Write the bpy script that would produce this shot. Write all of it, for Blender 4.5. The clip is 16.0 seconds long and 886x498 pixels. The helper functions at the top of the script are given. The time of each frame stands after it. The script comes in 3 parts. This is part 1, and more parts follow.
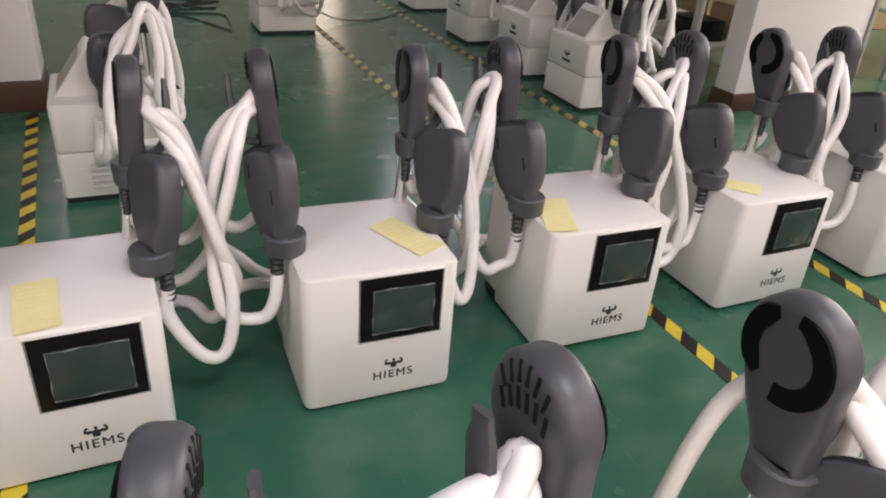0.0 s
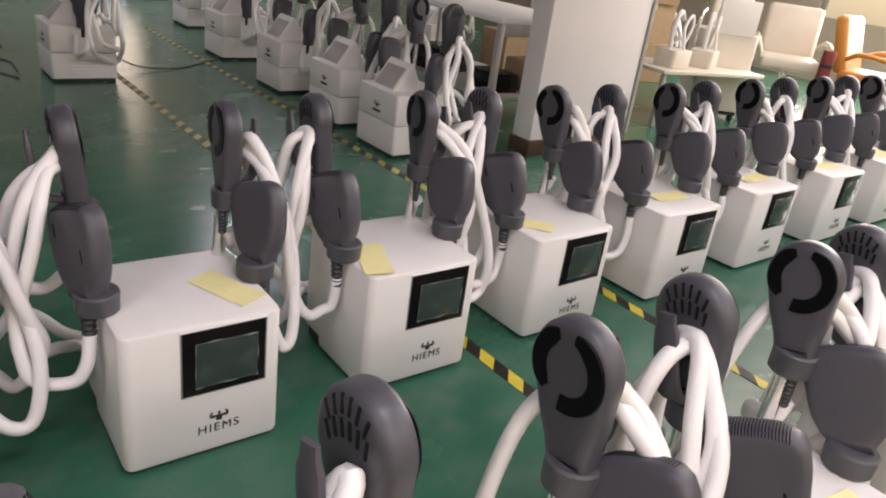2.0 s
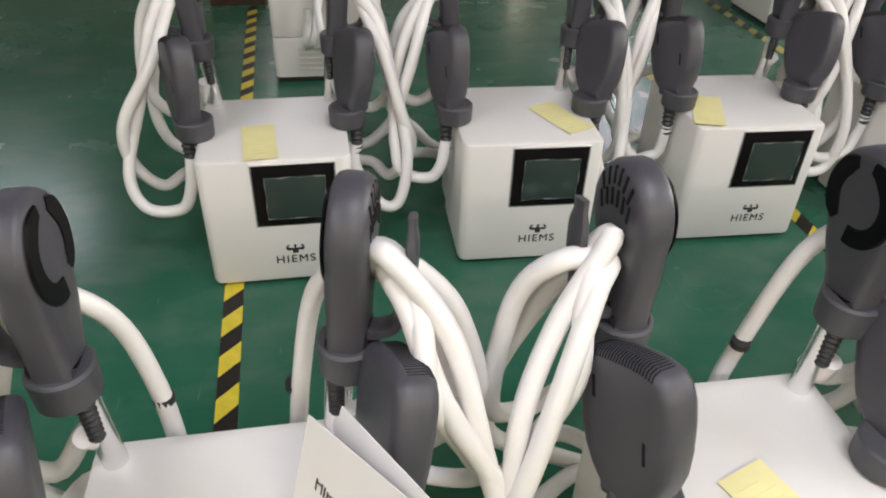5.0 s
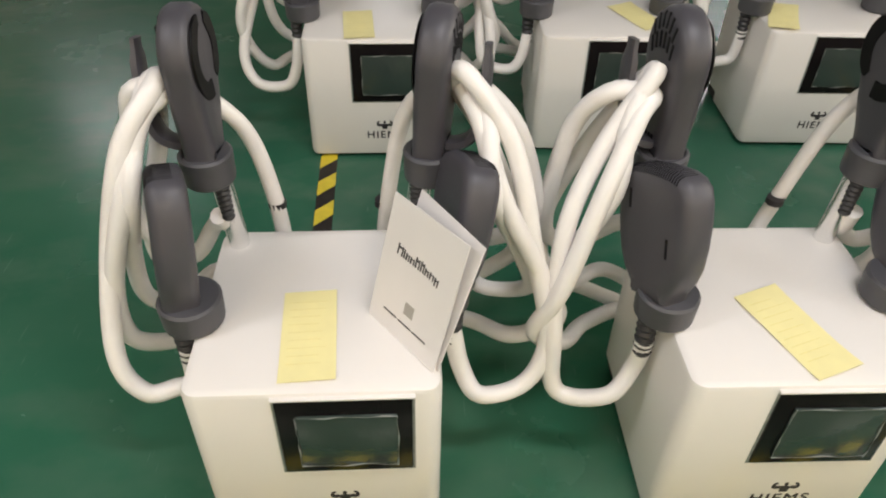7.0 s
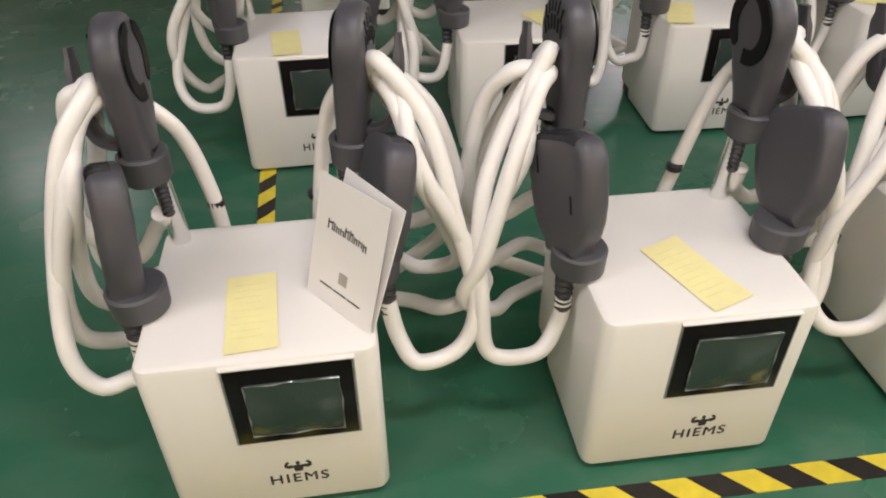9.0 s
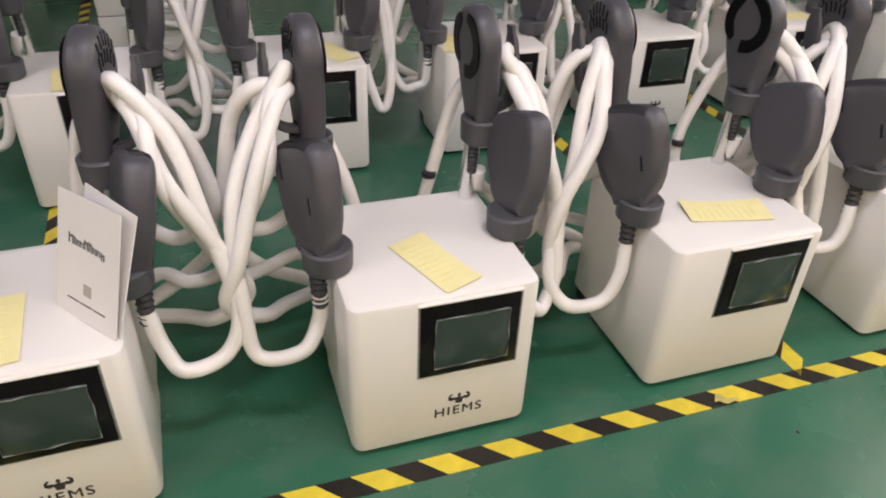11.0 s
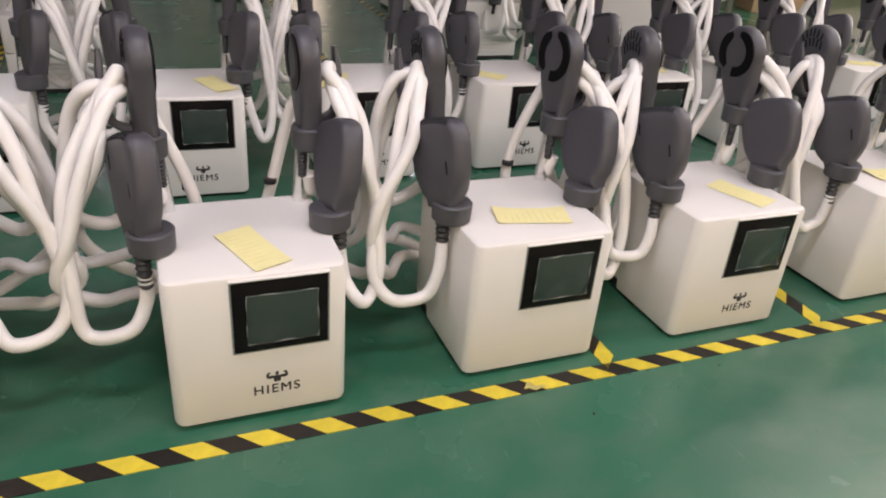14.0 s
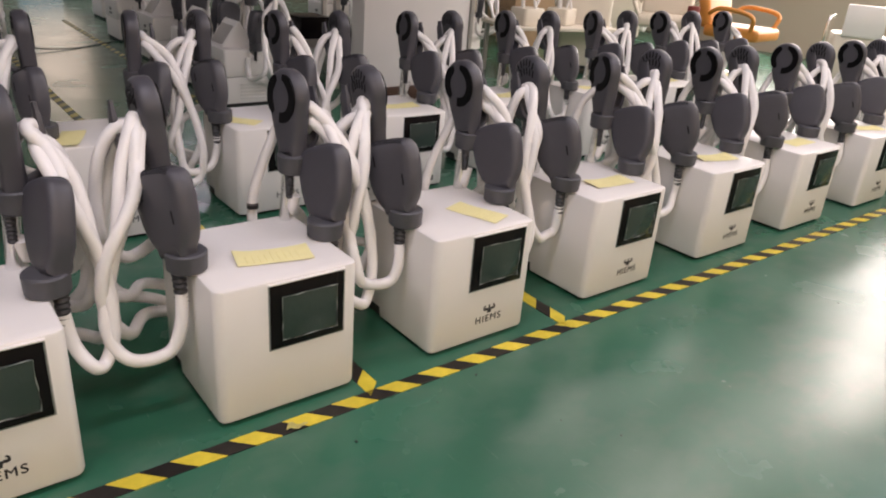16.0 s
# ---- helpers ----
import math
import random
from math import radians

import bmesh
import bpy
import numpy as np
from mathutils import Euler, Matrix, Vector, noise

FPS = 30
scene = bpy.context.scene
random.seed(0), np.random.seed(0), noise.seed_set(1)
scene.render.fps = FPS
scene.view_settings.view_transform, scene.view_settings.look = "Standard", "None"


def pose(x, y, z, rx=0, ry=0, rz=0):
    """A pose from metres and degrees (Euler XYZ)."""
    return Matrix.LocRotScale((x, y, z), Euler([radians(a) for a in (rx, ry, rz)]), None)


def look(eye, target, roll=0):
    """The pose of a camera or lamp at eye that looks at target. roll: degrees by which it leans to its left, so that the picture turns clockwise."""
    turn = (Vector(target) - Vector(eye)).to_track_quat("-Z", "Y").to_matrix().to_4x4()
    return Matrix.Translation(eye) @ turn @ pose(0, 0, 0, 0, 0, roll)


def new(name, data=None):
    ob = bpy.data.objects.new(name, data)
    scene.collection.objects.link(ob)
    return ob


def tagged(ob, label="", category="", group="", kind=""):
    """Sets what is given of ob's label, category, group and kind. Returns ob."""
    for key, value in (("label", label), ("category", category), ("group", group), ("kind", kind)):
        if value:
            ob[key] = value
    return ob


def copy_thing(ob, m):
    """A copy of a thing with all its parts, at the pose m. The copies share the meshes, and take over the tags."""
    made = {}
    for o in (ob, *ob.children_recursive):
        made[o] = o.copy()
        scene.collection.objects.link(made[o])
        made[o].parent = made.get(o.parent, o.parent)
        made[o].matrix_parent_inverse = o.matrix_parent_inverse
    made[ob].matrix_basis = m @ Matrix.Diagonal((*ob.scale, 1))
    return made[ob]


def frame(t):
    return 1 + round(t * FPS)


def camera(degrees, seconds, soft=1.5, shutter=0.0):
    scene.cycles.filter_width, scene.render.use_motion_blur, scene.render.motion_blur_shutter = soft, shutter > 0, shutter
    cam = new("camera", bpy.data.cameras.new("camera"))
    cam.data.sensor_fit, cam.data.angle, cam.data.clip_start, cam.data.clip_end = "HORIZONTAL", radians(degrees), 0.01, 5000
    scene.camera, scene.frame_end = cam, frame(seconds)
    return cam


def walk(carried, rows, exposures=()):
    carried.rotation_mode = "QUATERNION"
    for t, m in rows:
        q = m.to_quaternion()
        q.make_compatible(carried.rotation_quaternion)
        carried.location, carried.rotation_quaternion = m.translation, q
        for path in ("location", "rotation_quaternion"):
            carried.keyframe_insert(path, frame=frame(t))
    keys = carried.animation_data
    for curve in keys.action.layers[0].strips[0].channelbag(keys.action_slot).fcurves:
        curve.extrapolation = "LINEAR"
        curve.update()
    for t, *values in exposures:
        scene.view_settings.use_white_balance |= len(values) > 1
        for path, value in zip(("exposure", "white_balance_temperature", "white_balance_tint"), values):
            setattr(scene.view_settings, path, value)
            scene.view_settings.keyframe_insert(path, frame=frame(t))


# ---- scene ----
cam = camera(63.0, 16.0, soft=2.0)
PATH = [
    (0, (-0.468, -0.084, 1.181), (0.289, 1.499, 0.22), 4.4),
    (0.5, (-0.473, -0.109, 1.188), (0.412, 1.441, 0.288), 5.6),
    (1, (-0.482, -0.134, 1.202), (0.506, 1.38, 0.347), 6.6),
    (1.5, (-0.492, -0.156, 1.219), (0.593, 1.306, 0.393), 7.5),
    (2, (-0.506, -0.158, 1.227), (0.687, 1.23, 0.421), 8.0),
    (2.5, (-0.519, -0.166, 1.224), (0.719, 1.169, 0.397), 7.7),
    (3, (-0.528, -0.181, 1.21), (0.64, 1.16, 0.294), 6.5),
    (3.5, (-0.522, -0.185, 1.2), (0.462, 1.225, 0.179), 5.1),
    (4, (-0.466, -0.221, 1.193), (0.23, 1.31, 0.111), 3.5),
    (4.5, (-0.457, -0.288, 1.194), (-0.032, 1.32, 0.084), 2.4),
    (5, (-0.506, -0.368, 1.19), (-0.213, 1.238, 0.034), 2.1),
    (5.2, (-0.493, -0.429, 1.183), (-0.268, 1.182, 0.019), 1.3),
    (7.3, (-0.522, -0.669, 1.16), (-0.456, 0.864, -0.123), 1.4),
    (7.5, (-0.513, -0.692, 1.163), (-0.453, 0.846, -0.113), 1.4),
    (8, (-0.496, -0.734, 1.156), (-0.431, 0.826, -0.093), 0.8),
    (10.3, (-0.438, -0.877, 1.138), (0.039, 0.69, -0.01), 1.1),
    (10.5, (-0.395, -0.901, 1.139), (0.115, 0.665, 0.003), 1.8),
    (11, (-0.307, -0.953, 1.142), (0.257, 0.616, 0.038), 2.4),
    (11.5, (-0.261, -1.003, 1.149), (0.361, 0.571, 0.083), 2.9),
    (12, (-0.245, -1.034, 1.144), (0.417, 0.546, 0.112), 3.1),
    (12.5, (-0.277, -1.064, 1.143), (0.406, 0.511, 0.117), 3.2),
    (13, (-0.302, -1.104, 1.135), (0.378, 0.484, 0.126), 3.1),
    (13.5, (-0.247, -1.148, 1.117), (0.429, 0.458, 0.137), 3.8),
    (14, (-0.108, -1.259, 1.106), (0.602, 0.359, 0.168), 5.0),
    (14.5, (-0.002, -1.351, 1.113), (0.792, 0.255, 0.223), 5.2),
    (15, (0.029, -1.368, 1.124), (0.957, 0.18, 0.263), 5.3),
    (15.5, (0.02, -1.367, 1.131), (1.088, 0.107, 0.3), 5.5),
    (16, (0.032, -1.376, 1.121), (1.193, 0.044, 0.322), 4.7),
]
walk(cam, [(t, look(eye, target, roll)) for t, eye, target, roll in PATH],
     exposures=[(0, 0.31, 6550, 13), (2, 0.18, 6550, 13), (3.5, 0.15, 6200, 9), (5, 0.20, 6350, 3), (7.5, 0.02, 6850, 2), (8.2, 0.02, 6850, 3), (11, -0.03, 6600, 10), (14.0, -0.06, 6550, 12), (16.0, -0.30, 6550, 15)])

# ---- world and light ----
world = bpy.data.worlds.new("world")
scene.world = world
world.use_nodes = True
sky = world.node_tree.nodes.new("ShaderNodeTexSky")
sky.sky_type, sky.sun_disc = "NISHITA", False
sky.sun_elevation, sky.sun_rotation = radians(40), radians(100)
world.node_tree.links.new(sky.outputs[0], world.node_tree.nodes["Background"].inputs[0])
world.node_tree.nodes["Background"].inputs[1].default_value = 0.12


def area_lamp(name, m, sx, sy, watts, color):
    lamp = bpy.data.lights.new(name, "AREA")
    lamp.shape, lamp.size, lamp.size_y, lamp.energy, lamp.color = "RECTANGLE", sx, sy, watts, color
    ob = new(name, lamp)
    ob.matrix_world = m
    return ob


ROOM = (-5.0, 9.5, -4.2, 11.0, 3.3)     # x0, x1, y0, y1, height
# unseen tubes; warm south row and those past y = 6 are added fill
TUBES = [(x, y) for x in (-2.6, 0.2, 3.0, 5.8) for y in (-2.9, -0.5)] + [(-3.6, 6.4), (-0.6, 8.4), (3.4, 8.4)]
PANELS = [(4.3, 1.1), (5.7, 1.1), (7.1, 1.1), (8.5, 1.1), (5.0, 2.7), (6.6, 2.7)]
for x, y in TUBES:
    area_lamp("tube_and_fill_light", pose(x, y, 3.02), 1.2, 0.16, 60 if y < -2 else 26 if y == 6.4 else 48 if y > 8 else 36, (1.0, 0.87, 0.80) if y < -2 else (0.94, 0.90, 1.0))
# unseen panels, added where the floor's pale sheen would mirror the ceiling
for x, y in PANELS:
    area_lamp("panel_sheen_light", pose(x, y, 3.19), 1.15, 0.55, 80 if x > 8 else 19, (1.0, 0.88, 0.80))
# daylight through the wide window in the east wall and the doorway in the north wall
area_lamp("window_light", pose(9.42, 2.7, 1.75, 0, 90, 0), 1.9, 4.0, 320, (1.0, 0.90, 0.82))
area_lamp("doorway_light", pose(2.35, 10.92, 1.35, 90, 0, 180), 0.8, 1.5, 9, (1.0, 0.74, 0.50))

# ---- materials ----


def material(name, color, rough=0.5, metal=0.0, var=0.0, scale=20.0, bump=0.0, bump_scale=200.0, coat=0.0, color2=None, rough_var=0.0,
             detail=4.0, piece=0.0):
    mat = bpy.data.materials.new(name)
    mat.use_nodes = True
    nt = mat.node_tree
    n, l = nt.nodes, nt.links
    b = n["Principled BSDF"]
    b.inputs["Roughness"].default_value, b.inputs["Metallic"].default_value = rough, metal
    b.inputs["Coat Weight"].default_value = coat
    b.inputs["Base Color"].default_value = (*color, 1)
    co = n.new("ShaderNodeTexCoord")
    if var or color2:
        tex = n.new("ShaderNodeTexNoise")
        tex.inputs["Scale"].default_value, tex.inputs["Detail"].default_value = scale, detail
        l.new(co.outputs["Object"], tex.inputs["Vector"])
        ramp = n.new("ShaderNodeValToRGB")
        ramp.color_ramp.elements[0].position, ramp.color_ramp.elements[1].position = 0.3, 0.7
        lo = color2 or tuple(c * (1 - var) for c in color)
        ramp.color_ramp.elements[0].color, ramp.color_ramp.elements[1].color = (*lo, 1), (*color, 1)
        l.new(tex.outputs["Fac"], ramp.inputs["Fac"])
        out = ramp.outputs["Color"]
        if piece:
            info = n.new("ShaderNodeObjectInfo")
            hsv = n.new("ShaderNodeHueSaturation")
            rng = n.new("ShaderNodeMapRange")
            rng.inputs["To Min"].default_value, rng.inputs["To Max"].default_value = 1 - piece, 1 + piece
            l.new(info.outputs["Random"], rng.inputs["Value"])
            l.new(rng.outputs["Result"], hsv.inputs["Value"])
            l.new(out, hsv.inputs["Color"])
            out = hsv.outputs["Color"]
        l.new(out, b.inputs["Base Color"])
        if rough_var:
            rr = n.new("ShaderNodeMapRange")
            rr.inputs["To Min"].default_value, rr.inputs["To Max"].default_value = max(rough - rough_var, 0.02), rough + rough_var
            l.new(tex.outputs["Fac"], rr.inputs["Value"])
            l.new(rr.outputs["Result"], b.inputs["Roughness"])
    if bump:
        t2 = n.new("ShaderNodeTexNoise")
        t2.inputs["Scale"].default_value, t2.inputs["Detail"].default_value = bump_scale, 3
        l.new(co.outputs["Object"], t2.inputs["Vector"])
        bp = n.new("ShaderNodeBump")
        bp.inputs["Strength"].default_value, bp.inputs["Distance"].default_value = bump, 0.002
        l.new(t2.outputs["Fac"], bp.inputs["Height"])
        l.new(bp.outputs["Normal"], b.inputs["Normal"])
    return mat


def floor_material():
    """Green epoxy: dull patches, pale scuffs, a few scratches, and reflected haze painted into the colour."""
    mat = bpy.data.materials.new("green_epoxy")
    mat.use_nodes = True
    n, l = mat.node_tree.nodes, mat.node_tree.links
    b = n["Principled BSDF"]
    co = n.new("ShaderNodeTexCoord")

    def noise_tex(scale, detail, stretch=(1, 1, 1)):
        mp = n.new("ShaderNodeMapping")
        mp.inputs["Scale"].default_value = stretch
        l.new(co.outputs["Object"], mp.inputs["Vector"])
        t = n.new("ShaderNodeTexNoise")
        t.inputs["Scale"].default_value, t.inputs["Detail"].default_value = scale, detail
        l.new(mp.outputs["Vector"], t.inputs["Vector"])
        return t.outputs["Fac"]

    def ramp(fac, p0, p1, c0, c1):
        r = n.new("ShaderNodeValToRGB")
        e = r.color_ramp.elements
        e[0].position, e[1].position, e[0].color, e[1].color = p0, p1, (*c0, 1), (*c1, 1)
        l.new(fac, r.inputs["Fac"])
        return r.outputs["Color"]

    def mix(fac, a, c):
        m = n.new("ShaderNodeMix")
        m.data_type = "RGBA"
        l.new(fac, m.inputs["Factor"])
        l.new(a, m.inputs["A"])
        m.inputs["B"].default_value = (*c, 1)
        return m.outputs["Result"]

    base = ramp(noise_tex(1.6, 5), 0.3, 0.72, (0.019, 0.102, 0.059), (0.032, 0.140, 0.083))
    scuff = ramp(noise_tex(4.2, 5, (1, 1.5, 1)), 0.47, 0.72, (0, 0, 0), (0.75, 0.75, 0.75))
    base = mix(scuff, base, (0.070, 0.150, 0.102))
    # broad pale patches paint in the hazy reflections on the aisle
    reflection_haze = ramp(noise_tex(1.1, 5, (1, 1.3, 1)), 0.44, 0.68, (0, 0, 0), (0.30, 0.30, 0.30))
    base = mix(reflection_haze, base, (0.085, 0.160, 0.115))
    scratch = ramp(noise_tex(26, 2, (6, 0.35, 1)), 0.70, 0.78, (0, 0, 0), (0.40, 0.40, 0.40))
    base = mix(scratch, base, (0.16, 0.26, 0.20))
    l.new(base, b.inputs["Base Color"])
    rr = n.new("ShaderNodeMapRange")
    rr.inputs["To Min"].default_value, rr.inputs["To Max"].default_value = 0.15, 0.35
    l.new(noise_tex(3.2, 6), rr.inputs["Value"])
    l.new(rr.outputs["Result"], b.inputs["Roughness"])
    bp = n.new("ShaderNodeBump")
    bp.inputs["Strength"].default_value, bp.inputs["Distance"].default_value = 0.12, 0.004
    l.new(noise_tex(9, 3), bp.inputs["Height"])
    l.new(bp.outputs["Normal"], b.inputs["Normal"])
    return mat


def film_material():
    """Dark display under a crinkled clear protective film."""
    mat = bpy.data.materials.new("screen_film")
    mat.use_nodes = True
    n, l = mat.node_tree.nodes, mat.node_tree.links
    b = n["Principled BSDF"]
    b.inputs["Base Color"].default_value = (0.035, 0.05, 0.045, 1)
    b.inputs["Roughness"].default_value = 0.20
    b.inputs["Coat Weight"].default_value = 0.35
    co = n.new("ShaderNodeTexCoord")
    t = n.new("ShaderNodeTexVoronoi")
    t.inputs["Scale"].default_value = 22
    l.new(co.outputs["Object"], t.inputs["Vector"])
    t3 = n.new("ShaderNodeTexNoise")
    t3.inputs["Scale"].default_value, t3.inputs["Detail"].default_value = 60, 4
    l.new(co.outputs["Object"], t3.inputs["Vector"])
    add = n.new("ShaderNodeMath")
    l.new(t.outputs["Distance"], add.inputs[0])
    l.new(t3.outputs["Fac"], add.inputs[1])
    bp = n.new("ShaderNodeBump")
    bp.inputs["Strength"].default_value, bp.inputs["Distance"].default_value = 0.25, 0.004
    l.new(add.outputs["Value"], bp.inputs["Height"])
    l.new(bp.outputs["Normal"], b.inputs["Normal"])
    return mat


FLOOR = floor_material()
FILM = film_material()
WHITE = material("white_abs", (0.80, 0.775, 0.75), 0.36, var=0.03, scale=6, bump=0.05, bump_scale=500, rough_var=0.06)
REAR = material("white_abs_rear", (0.76, 0.74, 0.72), 0.42, var=0.05, scale=5, bump=0.05, bump_scale=500)
GREY = material("grey_abs", (0.067, 0.065, 0.078), 0.42, var=0.10, scale=18, bump=0.08, bump_scale=420, rough_var=0.08)
GREY_SOFT = material("grey_rubber_collar", (0.072, 0.072, 0.082), 0.48, var=0.12, scale=25, bump=0.1, bump_scale=300)
BLACK = material("black_gloss", (0.009, 0.007, 0.008), 0.22, var=0.3, scale=12)
COIL = material("matt_black_coil", (0.004, 0.004, 0.005), 0.42, var=0.3, scale=30)
DARK = material("black_slot", (0.010, 0.010, 0.012), 0.6, var=0.2, scale=40)
# clear film folds; the pale grey paints in their bright edge highlights
FILM_GLINT = material("film_fold_highlight", (0.30, 0.32, 0.31), 0.14, var=0.5, scale=70, coat=0.5)
INK = material("dark_ink", (0.035, 0.032, 0.036), 0.5, var=0.2, scale=60)
HOSE = material("white_silicone_hose", (0.84, 0.82, 0.81), 0.36, var=0.07, scale=14, bump=0.25, bump_scale=90, rough_var=0.08)
SPRING = material("grey_strain_relief", (0.030, 0.030, 0.034), 0.5, var=0.15, scale=60)
CHROME = material("satin_steel", (0.86, 0.86, 0.86), 0.27, metal=1.0, var=0.05, scale=30)
NOTE = material("yellow_paper", (0.87, 0.80, 0.40), 0.75, var=0.06, scale=25, bump=0.15, bump_scale=60)
PENCIL = material("faint_handwriting", (0.84, 0.76, 0.34), 0.8, var=0.1, scale=200)
CARD = material("white_card", (0.80, 0.78, 0.78), 0.5, var=0.02, scale=20)
TAPE_Y = material("yellow_tape", (0.70, 0.56, 0.045), 0.42, var=0.18, scale=30, bump=0.1, bump_scale=120, piece=0.12)
TAPE_K = material("black_tape", (0.022, 0.018, 0.016), 0.45, var=0.3, scale=40, bump=0.1, bump_scale=120, piece=0.2)
TAPE_OLD = material("faded_yellow_tape", (0.46, 0.40, 0.13), 0.55, var=0.3, scale=40, piece=0.3)
TAPE_DULL = material("worn_black_tape", (0.022, 0.050, 0.032), 0.5, var=0.4, scale=40, piece=0.3)
PILLAR = material("white_wall_paint", (0.76, 0.72, 0.71), 0.7, var=0.05, scale=2.5, bump=0.15, bump_scale=80)
WALL = material("cream_wall_paint", (0.50, 0.43, 0.35), 0.8, var=0.06, scale=1.5, bump=0.1, bump_scale=60)
# ochre chosen to bounce warm light onto the machine fronts
WARM_BOUNCE = material("warm_bounce_paint", (0.72, 0.58, 0.36), 0.8, var=0.06, scale=1.5, bump=0.1, bump_scale=60)
# kept dark to weaken fill light and the ceiling's reflection in the floor
CEIL = material("grey_ceiling", (0.20, 0.195, 0.185), 0.85, var=0.04, scale=1.5)
SKIRT = material("brown_skirting", (0.075, 0.035, 0.022), 0.45, var=0.25, scale=14)
RUBBER = material("black_rubber", (0.02, 0.02, 0.02), 0.6, var=0.2, scale=50)
STEEL = material("grey_painted_steel", (0.40, 0.38, 0.35), 0.45, var=0.1, scale=8)
BEIGE = material("beige_abs", (0.70, 0.64, 0.54), 0.42, var=0.06, scale=6)
ORANGE = material("orange_vinyl", (0.62, 0.26, 0.05), 0.4, var=0.15, scale=9, bump=0.1, bump_scale=50)
CARTON = material("brown_cardboard", (0.42, 0.29, 0.17), 0.8, var=0.15, scale=12, bump=0.1, bump_scale=100)
MAROON = material("maroon_cloth", (0.20, 0.035, 0.03), 0.8, var=0.3, scale=15)

for mat, level in ((COIL, 0.12), (DARK, 0.2), (BLACK, 0.18), (INK, 0.3), (TAPE_K, 0.3)):
    mat.node_tree.nodes["Principled BSDF"].inputs["Specular IOR Level"].default_value = level

# ---- mesh helpers ----


def mesh_of(name, bm, mat, smooth=True):
    bmesh.ops.recalc_face_normals(bm, faces=bm.faces[:])
    me = bpy.data.meshes.new(name)
    for f in bm.faces:
        f.smooth = smooth and max(abs(c) for c in f.normal) < 0.9995
    bm.to_mesh(me)
    bm.free()
    me.materials.append(mat)
    if smooth:
        me.set_sharp_from_angle(angle=radians(38))
    return me


def part(name, bm, mat, parent, label="", m=None, smooth=True):
    ob = new(name, mesh_of(name, bm, mat, smooth))
    ob.parent = parent
    if m is not None:
        ob.matrix_basis = m
    if label:
        ob["label"] = label
    return ob


def thing(name, m, label, category, group="", kind=""):
    ob = new(name)
    ob.empty_display_size = 0.1
    ob.matrix_basis = m
    return tagged(ob, label, category, group, kind)


def box(x0, x1, y0, y1, z0, z1, r=0.0, seg=2, bm=None):
    bm = bm or bmesh.new()
    v = [bm.verts.new((x, y, z)) for x in (x0, x1) for y in (y0, y1) for z in (z0, z1)]
    fs = [bm.faces.new([v[i] for i in q]) for q in ((0, 1, 3, 2), (4, 6, 7, 5), (0, 4, 5, 1), (2, 3, 7, 6), (0, 2, 6, 4), (1, 5, 7, 3))]
    bmesh.ops.recalc_face_normals(bm, faces=fs)
    if r:
        edges = list({e for f in fs for e in f.edges})
        bmesh.ops.bevel(bm, geom=edges, offset=r, segments=seg, profile=0.5, affect="EDGES")
    return bm


def shell(x0, x1, y0, y1, z0, z1, rv, re):
    """A box with upright edges rounded by rv and the others by re."""
    bm = box(x0, x1, y0, y1, z0, z1)
    up = [e for e in bm.edges if abs(e.verts[0].co.z - e.verts[1].co.z) > 1e-5]
    bmesh.ops.bevel(bm, geom=up, offset=rv, segments=5, profile=0.5, affect="EDGES")
    flat = [e for e in bm.edges if abs(e.verts[0].co.z - e.verts[1].co.z) < 1e-6 and len(e.link_faces) == 2
            and abs(e.link_faces[0].normal.z - e.link_faces[1].normal.z) > 0.5]
    bmesh.ops.bevel(bm, geom=flat, offset=re, segments=2, profile=0.5, affect="EDGES")
    return bm


def smooth_path(pts, per=6):
    """Catmull-Rom through the points."""
    p = [Vector(q) for q in pts]
    p = [2 * p[0] - p[1]] + p + [2 * p[-1] - p[-2]]
    out = []
    for i in range(1, len(p) - 2):
        a, b, c, d = p[i - 1:i + 3]
        for k in range(per):
            t = k / per
            out.append(0.5 * (2 * b + (c - a) * t + (2 * a - 5 * b + 4 * c - d) * t * t + (3 * b - a - 3 * c + d) * t ** 3))
    return out + [p[-2]]


def tube(pts, r, n=10, bm=None, per=6, straight=False):
    """A round tube along the points; r a number or a function of 0..1."""
    bm = bm or bmesh.new()
    path = [Vector(q) for q in pts] if straight else smooth_path(pts, per)
    rings, side = [], None
    for i, q in enumerate(path):
        d = (path[min(i + 1, len(path) - 1)] - path[max(i - 1, 0)]).normalized()
        side = side - d * side.dot(d) if side else d.orthogonal()
        side.normalize()
        other = d.cross(side)
        rad = r(i / (len(path) - 1)) if callable(r) else r
        rings.append([bm.verts.new(q + (side * math.cos(a) + other * math.sin(a)) * rad) for a in (math.tau * k / n for k in range(n))])
    for a, b in zip(rings, rings[1:]):
        for k in range(n):
            bm.faces.new((a[k], a[(k + 1) % n], b[(k + 1) % n], b[k]))
    bm.faces.new(rings[0][::-1])
    bm.faces.new(rings[-1])
    return bm


